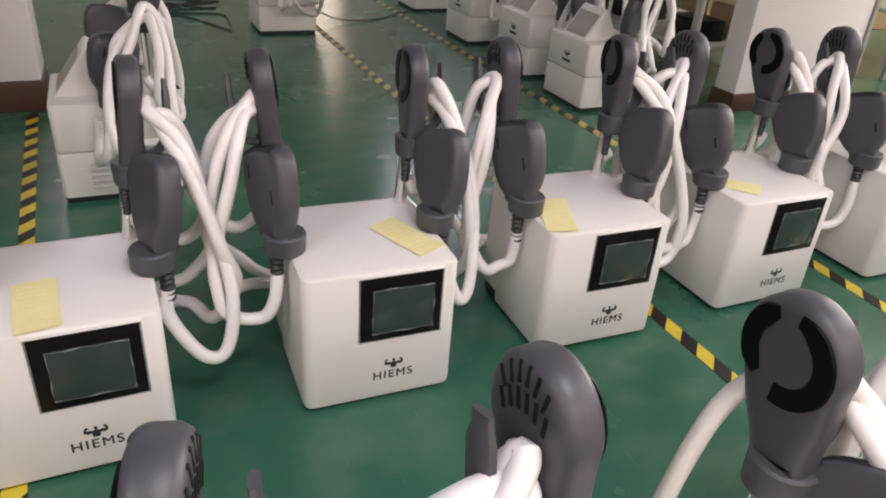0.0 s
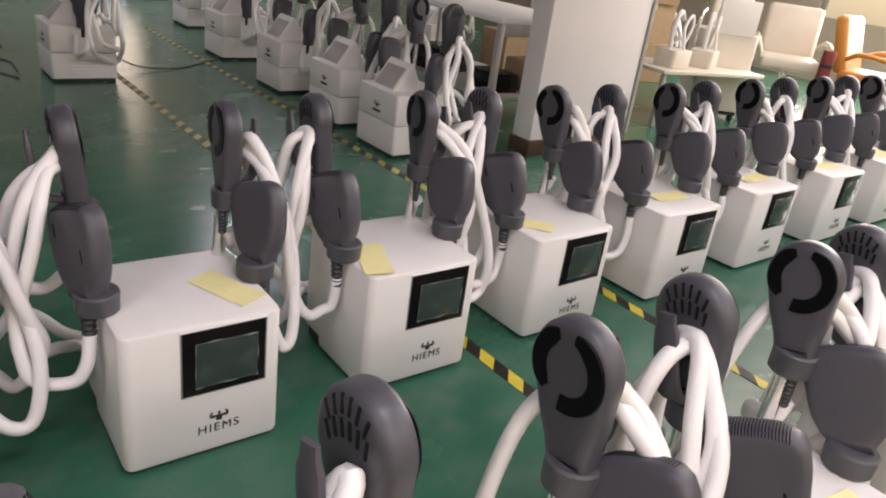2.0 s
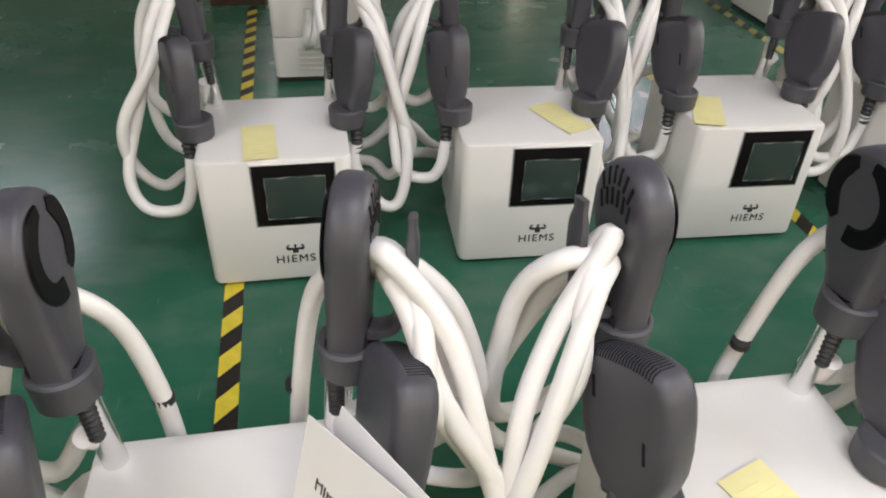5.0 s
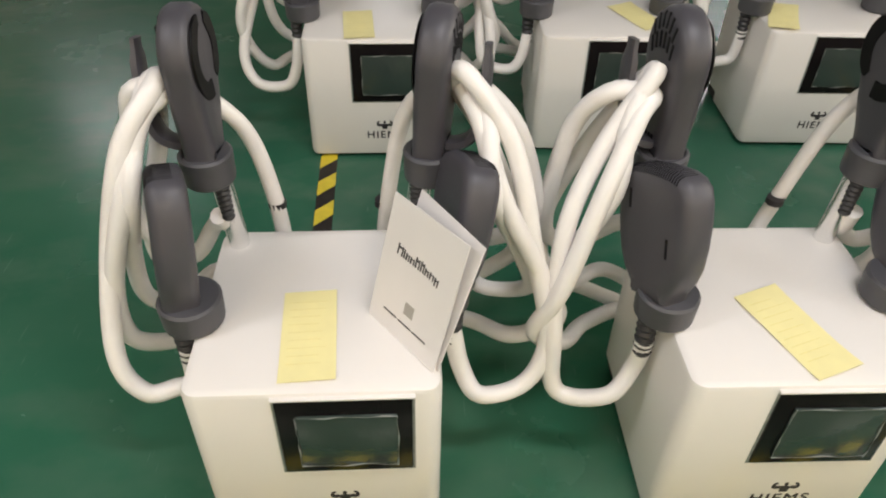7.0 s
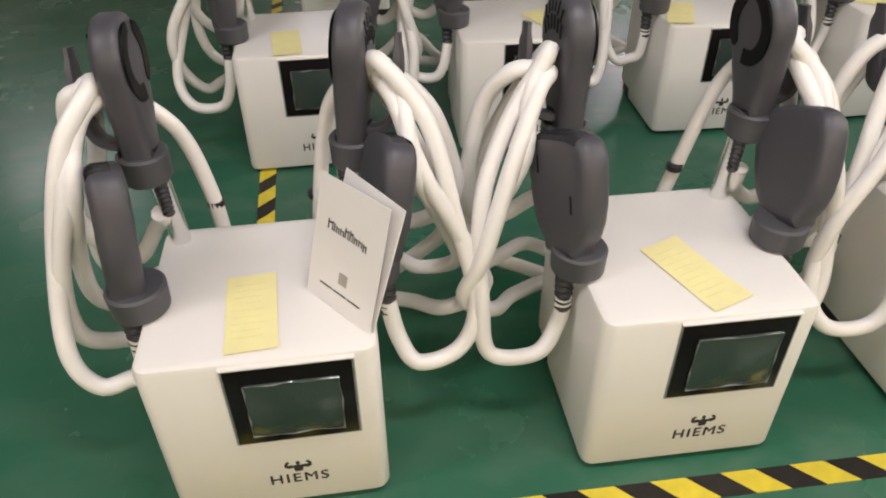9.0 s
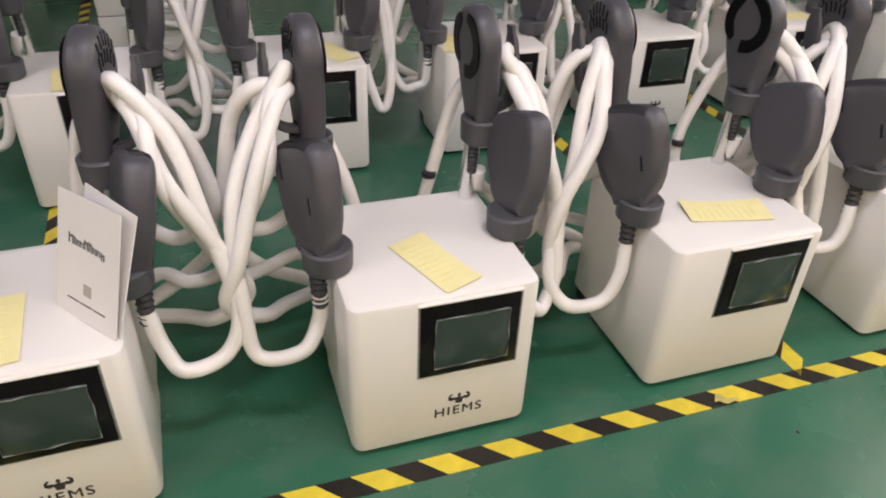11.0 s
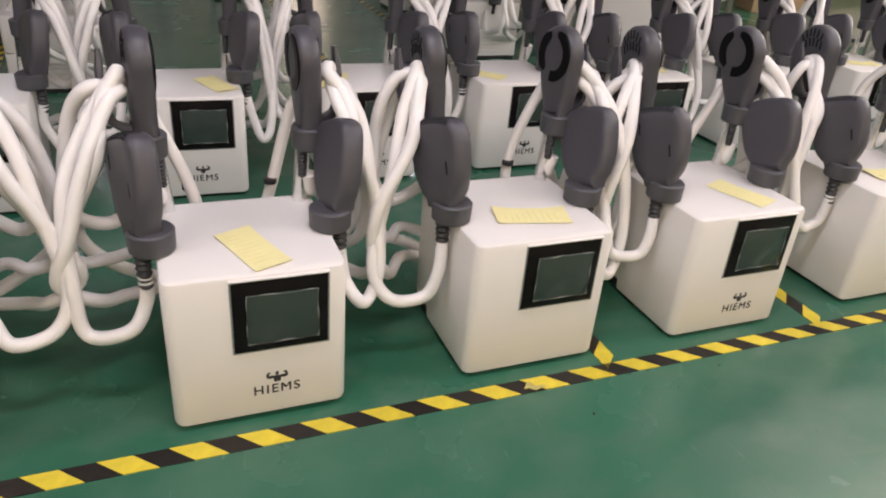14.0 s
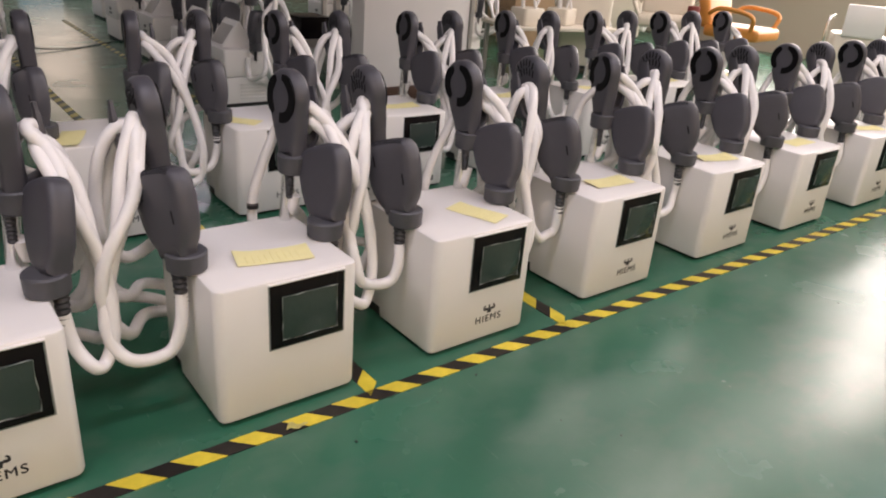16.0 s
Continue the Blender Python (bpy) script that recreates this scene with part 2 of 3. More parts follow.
def pad(outline, layers, bm=None):
    """A rounded slab: the outline (u, v) drawn at each layer (offset, inset), offset along x, u along y, v along z."""
    bm = bm or bmesh.new()
    n = len(outline)
    rings = []
    for off, inset in layers:
        ring = []
        for i in range(n):
            a, b, c = (Vector(outline[j % n]) for j in (i - 1, i, i + 1))
            t = (c - a).normalized()
            nrm = Vector((t.y, -t.x))
            q = b + nrm * inset
            ring.append(bm.verts.new((off, q.x, q.y)))
        rings.append(ring)
    for a, b in zip(rings, rings[1:]):
        for k in range(n):
            bm.faces.new((a[k], a[(k + 1) % n], b[(k + 1) % n], b[k]))
    bm.faces.new(rings[0][::-1])
    bm.faces.new(rings[-1])
    return bm


# ---- room ----
x0, x1, y0, y1, top = ROOM
floor = tagged(new("floor", mesh_of("floor", box(x0, x1, y0, y1, -0.12, 0.0), FLOOR, False)), "glossy green epoxy factory floor with scuffs", "floor", kind="structure")
# unseen lid of the room, its dark grey holds back bounced light
tagged(new("ceiling", mesh_of("ceiling", box(x0 - .2, x1 + .2, y0 - .2, y1 + .2, top, top + 0.15), CEIL, False)), "unseen ceiling, dark grey to cut fill light", "ceiling", kind="structure")
bm = box(x0 - .2, 1.9, y1, y1 + .2, -0.12, top)
box(2.8, x1 + .2, y1, y1 + .2, -0.12, top, bm=bm)
box(1.9, 2.8, y1, y1 + .2, 2.2, top, bm=bm)
tagged(new("wall_north", mesh_of("wall_north", bm, WALL, False)), "cream painted far wall with a bright doorway", "wall", kind="structure")
# unseen south wall, added as a warm reflector that also closes the room
tagged(new("wall_south", mesh_of("wall_south", box(x0 - .2, x1 + .2, y0 - .2, y0, -0.12, top), WARM_BOUNCE, False)), "unseen plain painted wall", "wall", kind="structure")
tagged(new("wall_west", mesh_of("wall_west", box(x0 - .2, x0, y0, y1, -0.12, top), WALL, False)), "unseen plain painted wall", "wall", kind="structure")
bm = box(x1, x1 + .2, y0, 0.7, -0.12, top)
box(x1, x1 + .2, 4.7, y1, -0.12, top, bm=bm)
box(x1, x1 + .2, 0.7, 4.7, -0.12, 0.8, bm=bm)
box(x1, x1 + .2, 0.7, 4.7, 2.7, top, bm=bm)
tagged(new("wall_east", mesh_of("wall_east", bm, WALL, False)), "unseen plain painted wall with a wide window", "wall", kind="structure")
win = thing("window_1", pose(x1 + .1, 2.7, 0.8), "wide bright factory window", "window", kind="structure")
for y in (-1.97, -0.67, 0.67, 1.97):
    part("window_frame", box(-0.03, 0.03, y - 0.03, y + 0.03, 0, 1.9, 0.005), STEEL, win)

# fittings assumed above the tube and fill lamps
for x, y in TUBES:
    lamp = thing("ceiling_light", pose(x, y, 3.06), "unseen fluorescent ceiling light fitting", "ceiling light", "ceiling lights")
    part("housing", box(-0.62, 0.62, -0.09, 0.09, 0.0, 0.07, 0.01), CEIL, lamp)
    for s in (-0.55, 0.55):
        part("hanger", box(s - 0.008, s + 0.008, -0.008, 0.008, 0.07, 0.24), STEEL, lamp)

for x, y in PANELS:
    lamp = thing("ceiling_panel", pose(x, y, 3.2), "unseen luminous ceiling panel added for floor sheen", "ceiling light", "ceiling panels")
    part("frame", box(-0.6, 0.6, -0.3, 0.3, 0.0, 0.098, 0.004), CEIL, lamp)

# ---- hazard tape on the floor ----
STRIPE = 0.0677


def tape(name, ax, ay, bx, by, width=0.048, lift=0.0022, worn=False):
    """A line of black and yellow tape; each stripe is a thin sheet of its own."""
    a, b = Vector((ax, ay, 0)), Vector((bx, by, 0))
    d = (b - a).normalized()
    ang = math.degrees(math.atan2(d.y, d.x))
    th = thing(name, pose(ax, ay, 0, 0, 0, ang), "worn faded hazard tape stuck on the floor" if worn else "black and yellow striped hazard tape stuck on the floor", "floor tape", "hazard tapes")
    meshes = []
    for mat in ((TAPE_OLD, TAPE_DULL) if worn else (TAPE_Y, TAPE_K)):
        bm = bmesh.new()
        h = width / 2
        lo = [bm.verts.new(q) for q in ((h, -h, 0), (h + STRIPE, -h, 0), (STRIPE - h, h, 0), (-h, h, 0))]
        hi = [bm.verts.new(v.co + Vector((0, 0, lift))) for v in lo]
        bm.faces.new(hi)
        for i in range(4):
            bm.faces.new((lo[i], lo[(i + 1) % 4], hi[(i + 1) % 4], hi[i]))
        meshes.append(mesh_of("stripe", bm, mat, False))
    for i in range(int((b - a).length / STRIPE)):
        ob = new("stripe", meshes[i % 2])
        ob.parent = th
        ob.matrix_basis = pose(i * STRIPE, 0, 0)
    return th


tape("floor_tape", -1.208, -0.064, 4.9, -0.058)
tape("floor_tape", 0.930, -0.036, 0.918, 1.75)
tape("floor_tape", 1.660, -0.036, 1.685, 1.75)
tape("floor_tape", 0.918, 1.76, 0.895, 7.2, worn=True)
tape("floor_tape", 1.685, 1.76, 1.705, 7.2, worn=True)
tape("floor_tape", -0.737, 0.06, -0.853, 3.60)

scrap = thing("tape_scrap", pose(0.668, -0.062, 0.0025, 0, 0, -38), "peeled pale yellow scrap of floor tape", "tape scrap")
bm = bmesh.new()
strip = [[bm.verts.new((0.0095 * i, y * (1 - 0.13 * i) + 0.004 * math.sin(1.7 * i), 0.001 + 0.011 * (i / 5) ** 2 + 0.0012 * math.sin(2 * i + 60 * y) + 0.0012)) for y in (-0.015, 0.0, 0.012)] for i in range(6)]
for a, b in zip(strip, strip[1:]):
    for k in range(2):
        bm.faces.new((a[k], a[k + 1], b[k + 1], b[k]))
part("curl", bm, TAPE_OLD, scrap)

# ---- muscle machine ----
W, D, H = 0.368, 0.370, 0.365


def upper_outline():
    """Racket shape: a round head that narrows to the neck; v = 0 at the collar, clockwise."""
    pts = []
    r, cz = 0.070, 0.165
    for k in range(25):
        a = radians(205 - 230 * k / 24)
        pts.append((r * math.cos(a), cz + r * 1.06 * math.sin(a)))
    pts += [(0.055, 0.085), (0.043, 0.045), (0.037, 0.012), (0.034, 0.0)]
    pts += [(-u, v) for u, v in pts[-1:-5:-1]]
    return pts


def lower_outline():
    """Broad shield with rounded shoulders; v = 0 at the collar."""
    half = [(0.036, 0.0), (0.042, 0.016), (0.058, 0.036), (0.070, 0.062), (0.077, 0.095), (0.0805, 0.135), (0.0795, 0.166), (0.073, 0.187), (0.060, 0.200), (0.038, 0.2065), (0.018, 0.2080)]
    return [(-u, v) for u, v in half] + [(0.0, 0.2083)] + half[::-1]


ROUND = [(-0.030, 0.030), (-0.0285, 0.014), (-0.024, 0.005), (-0.014, 0.0), (0.014, 0.0), (0.022, 0.003), (0.0265, 0.010), (0.028, 0.022)]


def rim_piece(a0, a1, r0, r1, depth, cz, steps=10, blunt=0.0):
    """A raised bow between two radii, facing +x."""
    bm = bmesh.new()
    rows = []
    for k in range(steps + 1):
        s = k / steps
        a = radians(a0 + (a1 - a0) * s)
        grow = min(1.0, 0.55 + 2.6 * min(s, 1 - s + blunt))
        mid, half = (r0 + r1) / 2, (r1 - r0) / 2 * grow
        row = []
        for rad, off in ((mid - half, 0), (mid - half * 0.85, depth), (mid + half * 0.85, depth), (mid + half, 0)):
            row.append(bm.verts.new((off, rad * math.cos(a), cz + rad * 1.06 * math.sin(a))))
        rows.append(row)
    for a, b in zip(rows, rows[1:]):
        for k in range(3):
            bm.faces.new((a[k], a[k + 1], b[k + 1], b[k]))
    bm.faces.new(rows[0])
    bm.faces.new(rows[-1][::-1])
    return bm


def ring(r0, r1, z0, z1, sx=1.0, n=20, x=0.0, y=0.0, chamfer=0.004):
    """A collar: a ring with chamfered rims and a closed top."""
    bm = bmesh.new()
    prof = [(r0, z0), (r1 - chamfer, z0), (r1, z0 + chamfer), (r1 * 1.04, z1 - chamfer), (r1 * 1.04 - chamfer, z1), (r0, z1)]
    rings = [[bm.verts.new((x + r * sx * math.cos(a), y + r * math.sin(a), z)) for a in (math.tau * k / n for k in range(n))] for r, z in prof]
    for a, b in zip(rings, rings[1:] + rings[:1]):
        for k in range(n):
            bm.faces.new((a[k], a[(k + 1) % n], b[(k + 1) % n], b[k]))
    return bm


def spring(p, q, r=0.0130):
    """A ribbed strain relief from p to q."""
    p, q = Vector(p), Vector(q)
    pts, rads = [], []
    for k in range(15):
        pts.append(p.lerp(q, k / 14))
        rads.append(r * (1.0 if k % 2 else 0.78) * (1 - 0.14 * k / 14))
    return tube(pts, lambda s: rads[round(s * 14)], 10, straight=True)


def face_in(side):
    """The turn that makes +x of a paddle point to the machine's middle."""
    return pose(0, 0, 0) if side < 0 else pose(0, 0, 0, 0, 0, 180)


slot_mesh = mesh_of("vent_slot", box(-0.0011, 0.0011, -0.0031, 0.0031, -0.0122, 0.0122, 0.001, 1), DARK, False)


def back_depth(y, z):
    """How far the rounded back of the round applicator lies behind its middle plane."""
    q = Vector((y, z))
    line = [Vector(a) for a in upper_outline()]
    gap = min((q - (a + (b - a) * max(0.0, min(1.0, (q - a).dot(b - a) / (b - a).length_squared)))).length for a, b in zip(line, line[1:] + line[:1]))
    prof = [(i, -o * 0.9) for o, i in ROUND[:4]][::-1]
    return -float(np.interp(gap, [a for a, _ in prof], [b for _, b in prof]))


def slot(parent, y, z, fan=0.0):
    up, down = back_depth(y, z + 0.012), back_depth(y, z - 0.012)
    ob = new("vent_slot", slot_mesh)
    ob.parent = parent
    ob.matrix_basis = pose((up + down) / 2 - 0.0006, y, z, 0, math.degrees(math.atan2(up - down, 0.024)), 0) @ pose(0, 0, 0, -fan, 0, 0)


def upper_paddle(machine, side, m):
    """Round applicator: coil face towards the machine's middle, hook and vents outwards."""
    p = part("applicator", pad(upper_outline(), [(o * 0.9, i) for o, i in ROUND]), GREY, machine, "dark grey round applicator with a hook", m)
    flip = 1 if side > 0 else -1
    for a0, a1, blunt in ((106, 222, 0.0), (74, -104, 0.35)):
        bm = rim_piece(a0, a1, 0.036, 0.0650, 0.0034, 0.165, 18, blunt)
        for v in bm.verts:
            v.co.y *= flip
        part("coil_rim", bm, COIL, p, "black curved pad", pose(0.0238, 0, 0))
    for v, drop in ((0.2185, 0.017), (0.1900, 0.013)):
        for k in range(6):
            y = -0.035 + 0.014 * k
            z = v - drop * (abs(k - 2.5) / 2.5) ** 2
            slot(p, y, z, 9 * (k - 2.5) * (1 if v > 0.2 else 0.6))
    for k in range(3):
        slot(p, -0.0115 + 0.0115 * k, 0.033)
    # the hook: a flat arm that leaves the neck and stands up behind the head
    bm = bmesh.new()
    line = smooth_path([(-0.018, 0, 0.030), (-0.040, 0, 0.032), (-0.062, 0, 0.045), (-0.073, 0, 0.078), (-0.076, 0, 0.130), (-0.073, 0, 0.192)], 4)
    rows = []
    for i, q in enumerate(line):
        s = i / (len(line) - 1)
        d = (line[min(i + 1, len(line) - 1)] - line[max(i - 1, 0)]).normalized()
        nrm = Vector((d.z, 0, -d.x))
        w, th = 0.0195 + 0.003 * math.sin(3.1 * s), 0.0090 * (1 - 0.15 * s)
        if s > 0.93:
            w, th = w * 0.72, th * 0.7
        rows.append([bm.verts.new(q + nrm * th * a + Vector((0, w * b, 0))) for a, b in ((1, 0.6), (0.6, 1), (-0.6, 1), (-1, 0.6), (-1, -0.6), (-0.6, -1), (0.6, -1), (1, -0.6))])
    for a, b in zip(rows, rows[1:]):
        for k in range(8):
            bm.faces.new((a[k], a[(k + 1) % 8], b[(k + 1) % 8], b[k]))
    bm.faces.new(rows[0][::-1])
    bm.faces.new(rows[-1])
    part("hook", bm, GREY, p, "grey cable hook")
    return p


def lower_paddle(machine, side, m):
    p = part("flat_applicator", pad(lower_outline(), [(o * 0.98, i * 0.95) for o, i in ROUND]), GREY, machine, "dark grey flat shield-shaped applicator", m)
    bm = bmesh.new()
    rim = [(u, v) for u, v in lower_outline()[6:17]]
    for k in range(23):
        u = -0.0528 + 0.0048 * k
        v = float(np.interp(u, [q[0] for q in rim], [q[1] for q in rim]))
        box(-0.0130, 0.0100, u - 0.0010, u + 0.0010, v - 0.008, v + 0.0003, bm=bm)
        # the slits run on over the rounded outer edge
        line = ((-0.0131, v + 0.0004), (-0.0233, v - 0.0042), (-0.0279, v - 0.0125))
        rows = [[bm.verts.new((x + dx, u + dy, z + dz)) for dx, dz, dy in ((-0.0003, 0.0004, -0.0010), (-0.0003, 0.0004, 0.0010), (0.003, -0.004, 0.0010), (0.003, -0.004, -0.0010))] for x, z in line]
        for a, b in zip(rows, rows[1:]):
            for q in range(4):
                bm.faces.new((a[q], a[(q + 1) % 4], b[(q + 1) % 4], b[q]))
        bm.faces.new(rows[0][::-1])
        bm.faces.new(rows[-1])
    part("vent", bm, DARK, p, "row of fine black vent slits")["kind"] = "stuff"
    part("side_slot", box(-0.0300, -0.027, 0.040, 0.045, 0.138, 0.168), DARK, p)
    part("side_slot", box(-0.0300, -0.027, -0.046, -0.041, 0.080, 0.110), DARK, p)
    return p


def text_mesh(body, size, mat, name, parent, m, wide=1.0):
    cu = bpy.data.curves.new("words", "FONT")
    cu.body, cu.size, cu.align_x, cu.align_y, cu.extrude = body, size, "CENTER", "CENTER", 0.0006
    cu.space_character = wide
    tmp = new("words", cu)
    me = bpy.data.meshes.new_from_object(tmp.evaluated_get(bpy.context.evaluated_depsgraph_get()))
    bpy.data.objects.remove(tmp)
    me.materials.clear()
    me.materials.append(mat)
    ob = new(name, me)
    ob.parent = parent
    ob.matrix_basis = m
    return ob


def emblem():
    """A plain two-armed mark above the lettering."""
    bm = bmesh.new()
    y0, y1 = -0.0008, 0.0

    def poly(pts):
        a = [bm.verts.new((x, y0, z)) for x, z in pts]
        b = [bm.verts.new((x, y1, z)) for x, z in pts]
        bm.faces.new(a)
        for i in range(len(a)):
            bm.faces.new((a[i], a[(i + 1) % len(a)], b[(i + 1) % len(a)], b[i]))
    poly([(-0.008, -0.015), (0.008, -0.015), (0.010, -0.004), (0.013, 0.003), (0.0, 0.005), (-0.013, 0.003), (-0.010, -0.004)])
    for s in (-1, 1):
        poly([(s * 0.010, -0.003), (s * 0.020, -0.005), (s * 0.0275, -0.001), (s * 0.0285, 0.006), (s * 0.0255, 0.013), (s * 0.0195, 0.0165), (s * 0.0165, 0.0125), (s * 0.0215, 0.0085), (s * 0.0205, 0.0045), (s * 0.012, 0.0055)])
    poly([(0.0045 * math.cos(a), 0.011 + 0.0055 * math.sin(a)) for a in (math.tau * k / 10 for k in range(10))])
    return bm


def hoses(machine, side, rng, w=W, reach=1.0, third=True, hy=0.155):
    """Two white hoses from the applicators on one side, thrown over the hook in loops."""
    def place(q):
        x, y, z = q
        x = 0.06 + (x - 0.06) * reach if x > 0.06 else x
        return (0.0 - x if side < 0 else w + x, y, z)

    def run(pts, r):
        pts = [place((x + rng.uniform(-0.012, 0.012), y + rng.uniform(-0.012, 0.012), z + rng.uniform(-0.014, 0.014)) if 0 < i < len(pts) - 1 else (x, y, z))
               for i, (x, y, z) in enumerate(pts)]
        part("hose", tube(pts, r, 10), HOSE, machine, "white silicone hose looped over the hook")
    low = rng.uniform(-0.03, 0.03)
    wide = rng.uniform(-0.03, 0.03)
    run([(0.024, hy - 0.007, 0.310), (0.030, hy - 0.012, 0.235), (0.075, 0.140, 0.172 + low), (0.145 + wide, 0.145, 0.178 + low), (0.182 + wide, 0.165, 0.270),
         (0.158, 0.220, 0.450), (0.108, 0.275, 0.590), (0.044, 0.322, 0.676), (0.044, 0.362, 0.655), (0.100, 0.392, 0.545), (0.155, 0.380, 0.400),
         (0.165, 0.390, 0.290), (0.100, 0.405, 0.215), (0.020, 0.415, 0.170), (-0.060, 0.410, 0.128), (-0.090, 0.376, 0.120)], 0.0156)
    run([(-0.014, 0.316, 0.438), (-0.012, 0.330, 0.395), (0.020, 0.400, 0.350), (0.090, 0.395, 0.310), (0.165, 0.345, 0.400), (0.140, 0.350, 0.560), (0.085, 0.345, 0.635),
         (0.042, 0.335, 0.646), (0.055, 0.290, 0.620), (0.108, 0.215, 0.520), (0.168 + wide, 0.195, 0.380), (0.190 + wide, 0.205, 0.265), (0.140, 0.245, 0.190 + low),
         (0.060, 0.330, 0.165), (-0.040, 0.412, 0.125), (-0.153, 0.376, 0.120)], 0.0156)
    if not third:
        return
    run([(-0.120, 0.352, 0.240), (-0.105, 0.410, 0.260), (-0.085, 0.430, 0.400), (-0.040, 0.425, 0.550), (0.012, 0.390, 0.640), (0.044, 0.345, 0.664), (0.066, 0.290, 0.620), (0.095, 0.225, 0.540),
         (0.148, 0.240, 0.400), (0.158 + wide, 0.270, 0.300), (0.105, 0.340, 0.235), (0.030, 0.405, 0.225), (-0.060, 0.376, 0.200)], 0.0145)
    q = place((-0.088, 0.428, 0.380))
    part("hose_band", tube([(q[0], q[1], q[2] - 0.006), (q[0], q[1], q[2] + 0.006)], 0.0163, 12, straight=True), INK, machine, "black band on a hose")


# how far the hoses of each kind of machine swing out, on its two sides
REACH = {11: (0.66, 0.95), 18: (0.95, 0.60), 25: (0.80, 0.80), 32: (0.86, 0.52)}


def ems_machine(m, seed, logo=True, third=True):
    """White tabletop machine with four applicators; origin at the front-left foot."""
    rng = random.Random(seed)
    mach = thing("ems_machine", m, "white tabletop muscle-stimulation machine with four grey applicators and looped hoses", "machine", "rows of machines")
    # one shell whose underside steps up towards the back
    bm = shell(0, W, 0, D, 0.010, H, 0.024, 0.010)
    for cut in (0.262, 0.266):
        bmesh.ops.bisect_plane(bm, geom=bm.verts[:] + bm.edges[:] + bm.faces[:], plane_co=(0, cut, 0), plane_no=(0, 1, 0))
    for v in bm.verts:
        if v.co.y > 0.2655 and v.co.z < 0.030:
            v.co.z += 0.030
    part("shell", bm, WHITE, mach, "glossy white plastic shell")
    part("rear_panel", shell(0.030, W - 0.030, D - 0.003, D + 0.003, 0.060, H - 0.040, 0.001, 0.001), REAR, mach, "white plastic rear panel")
    part("base", box(0.012, W - 0.012, 0.012, D - 0.012, 0.004, 0.0405, 0.003), RUBBER, mach, "black base plate")
    for fx in (0.03, W - 0.03):
        for fy in (0.03, D - 0.03):
            part("foot", tube([(fx, fy, 0), (fx, fy, 0.006)], 0.012, 10, straight=True), RUBBER, mach)
    for k in range(4):
        part("socket", tube([(0.09 + 0.063 * k, D - 0.002, 0.12), (0.09 + 0.063 * k, D + 0.010, 0.12)], 0.019, 14, straight=True), SPRING, mach, "dark round hose socket")
    # display
    part("film_border", box(0.1265, 0.3285, -0.0012, 0.002, 0.1805, 0.3530), FILM_GLINT, mach, "thin edge of a clear film with its highlight painted pale", smooth=False)
    bez = part("bezel", box(0.130, 0.325, -0.0045, 0.004, 0.184, 0.353, 0.003), BLACK, mach, "glossy black display frame")
    part("screen", box(0.158, 0.303, -0.0085, -0.0040, 0.206, 0.322, 0.002), FILM, bez, "dark display under wrinkled clear film")
    # thin uneven strips along the film edge carry its painted highlight
    bm = bmesh.new()
    for (ax, az), (bx, bz) in (((0.158, 0.206), (0.303, 0.206)), ((0.303, 0.206), (0.303, 0.322)), ((0.303, 0.322), (0.158, 0.322)), ((0.158, 0.322), (0.158, 0.206))):
        tube([(ax + (bx - ax) * k / 7 + rng.uniform(-0.0015, 0.0015), -0.0092 + rng.uniform(-0.0012, 0.0004), az + (bz - az) * k / 7 + rng.uniform(-0.0016, 0.0016)) for k in range(8)],
             lambda q: 0.0003 + 0.0011 * max(0.0, math.sin(q * 11 + az * 40)), 5, bm, 2)
    part("film_edge", bm, FILM_GLINT, bez, "crumpled film edge with its highlight painted pale")
    part("hood", box(0.126, 0.329, -0.006, 0.006, 0.3535, 0.3575, 0.0015), WHITE, mach, "thin white lip above the display")
    if logo:
        part("emblem", emblem(), INK, mach, "dark printed mark", pose(0.2145, 0.0002, 0.1075) @ Matrix.Diagonal((0.82, 1, 0.86, 1)), smooth=False)
        text_mesh("HIEMS", 0.0325, INK, "lettering", mach, pose(0.2127, 0.0001, 0.0752, 90, 0, 0), 1.2)
        text_mesh("HIEMS", 0.0325, INK, "lettering", mach, pose(0.2137, -0.0001, 0.0760, 90, 0, 0), 1.2)
    for side in (-1, 1):
        cx = 0.034 if side < 0 else W - 0.034
        part("post", tube([(cx, 0.334, H - 0.004), (cx + side * 0.012, 0.335, 0.515)], 0.0175, 16, straight=True), CHROME, mach, "satin steel post")
        part("post", tube([(cx + side * 0.014, 0.352, H - 0.004), (cx + side * 0.026, 0.350, 0.512)], 0.0085, 12, straight=True), CHROME, mach, "satin steel post")
        px = cx + side * 0.026
        part("holder", ring(0.012, 0.043, 0.497, 0.550, 0.95, 22, px, 0.336), GREY_SOFT, mach, "grey rubber holder cup")
        lean = pose(px, 0.336, 0.532) @ pose(0, 0, 0, -12 + rng.uniform(-2, 3), side * rng.uniform(-2, 5), (-12 if side > 0 and seed == 11 else 2) + rng.uniform(-7, 7)) @ face_in(side)
        upper_paddle(mach, side, lean)
        part("strain_relief", spring((px - side * 0.020, 0.318, 0.498), (px - side * 0.022, 0.316, 0.432)), SPRING, mach, "dark ribbed strain relief")
        hx = -0.022 if side < 0 else W + 0.022
        hy = 0.150 if side < 0 else 0.178
        part("holder", ring(0.012, 0.048, 0.3655, 0.414, 0.96, 22, hx - side * 0.018, hy), GREY_SOFT, mach, "grey rubber holder cup")
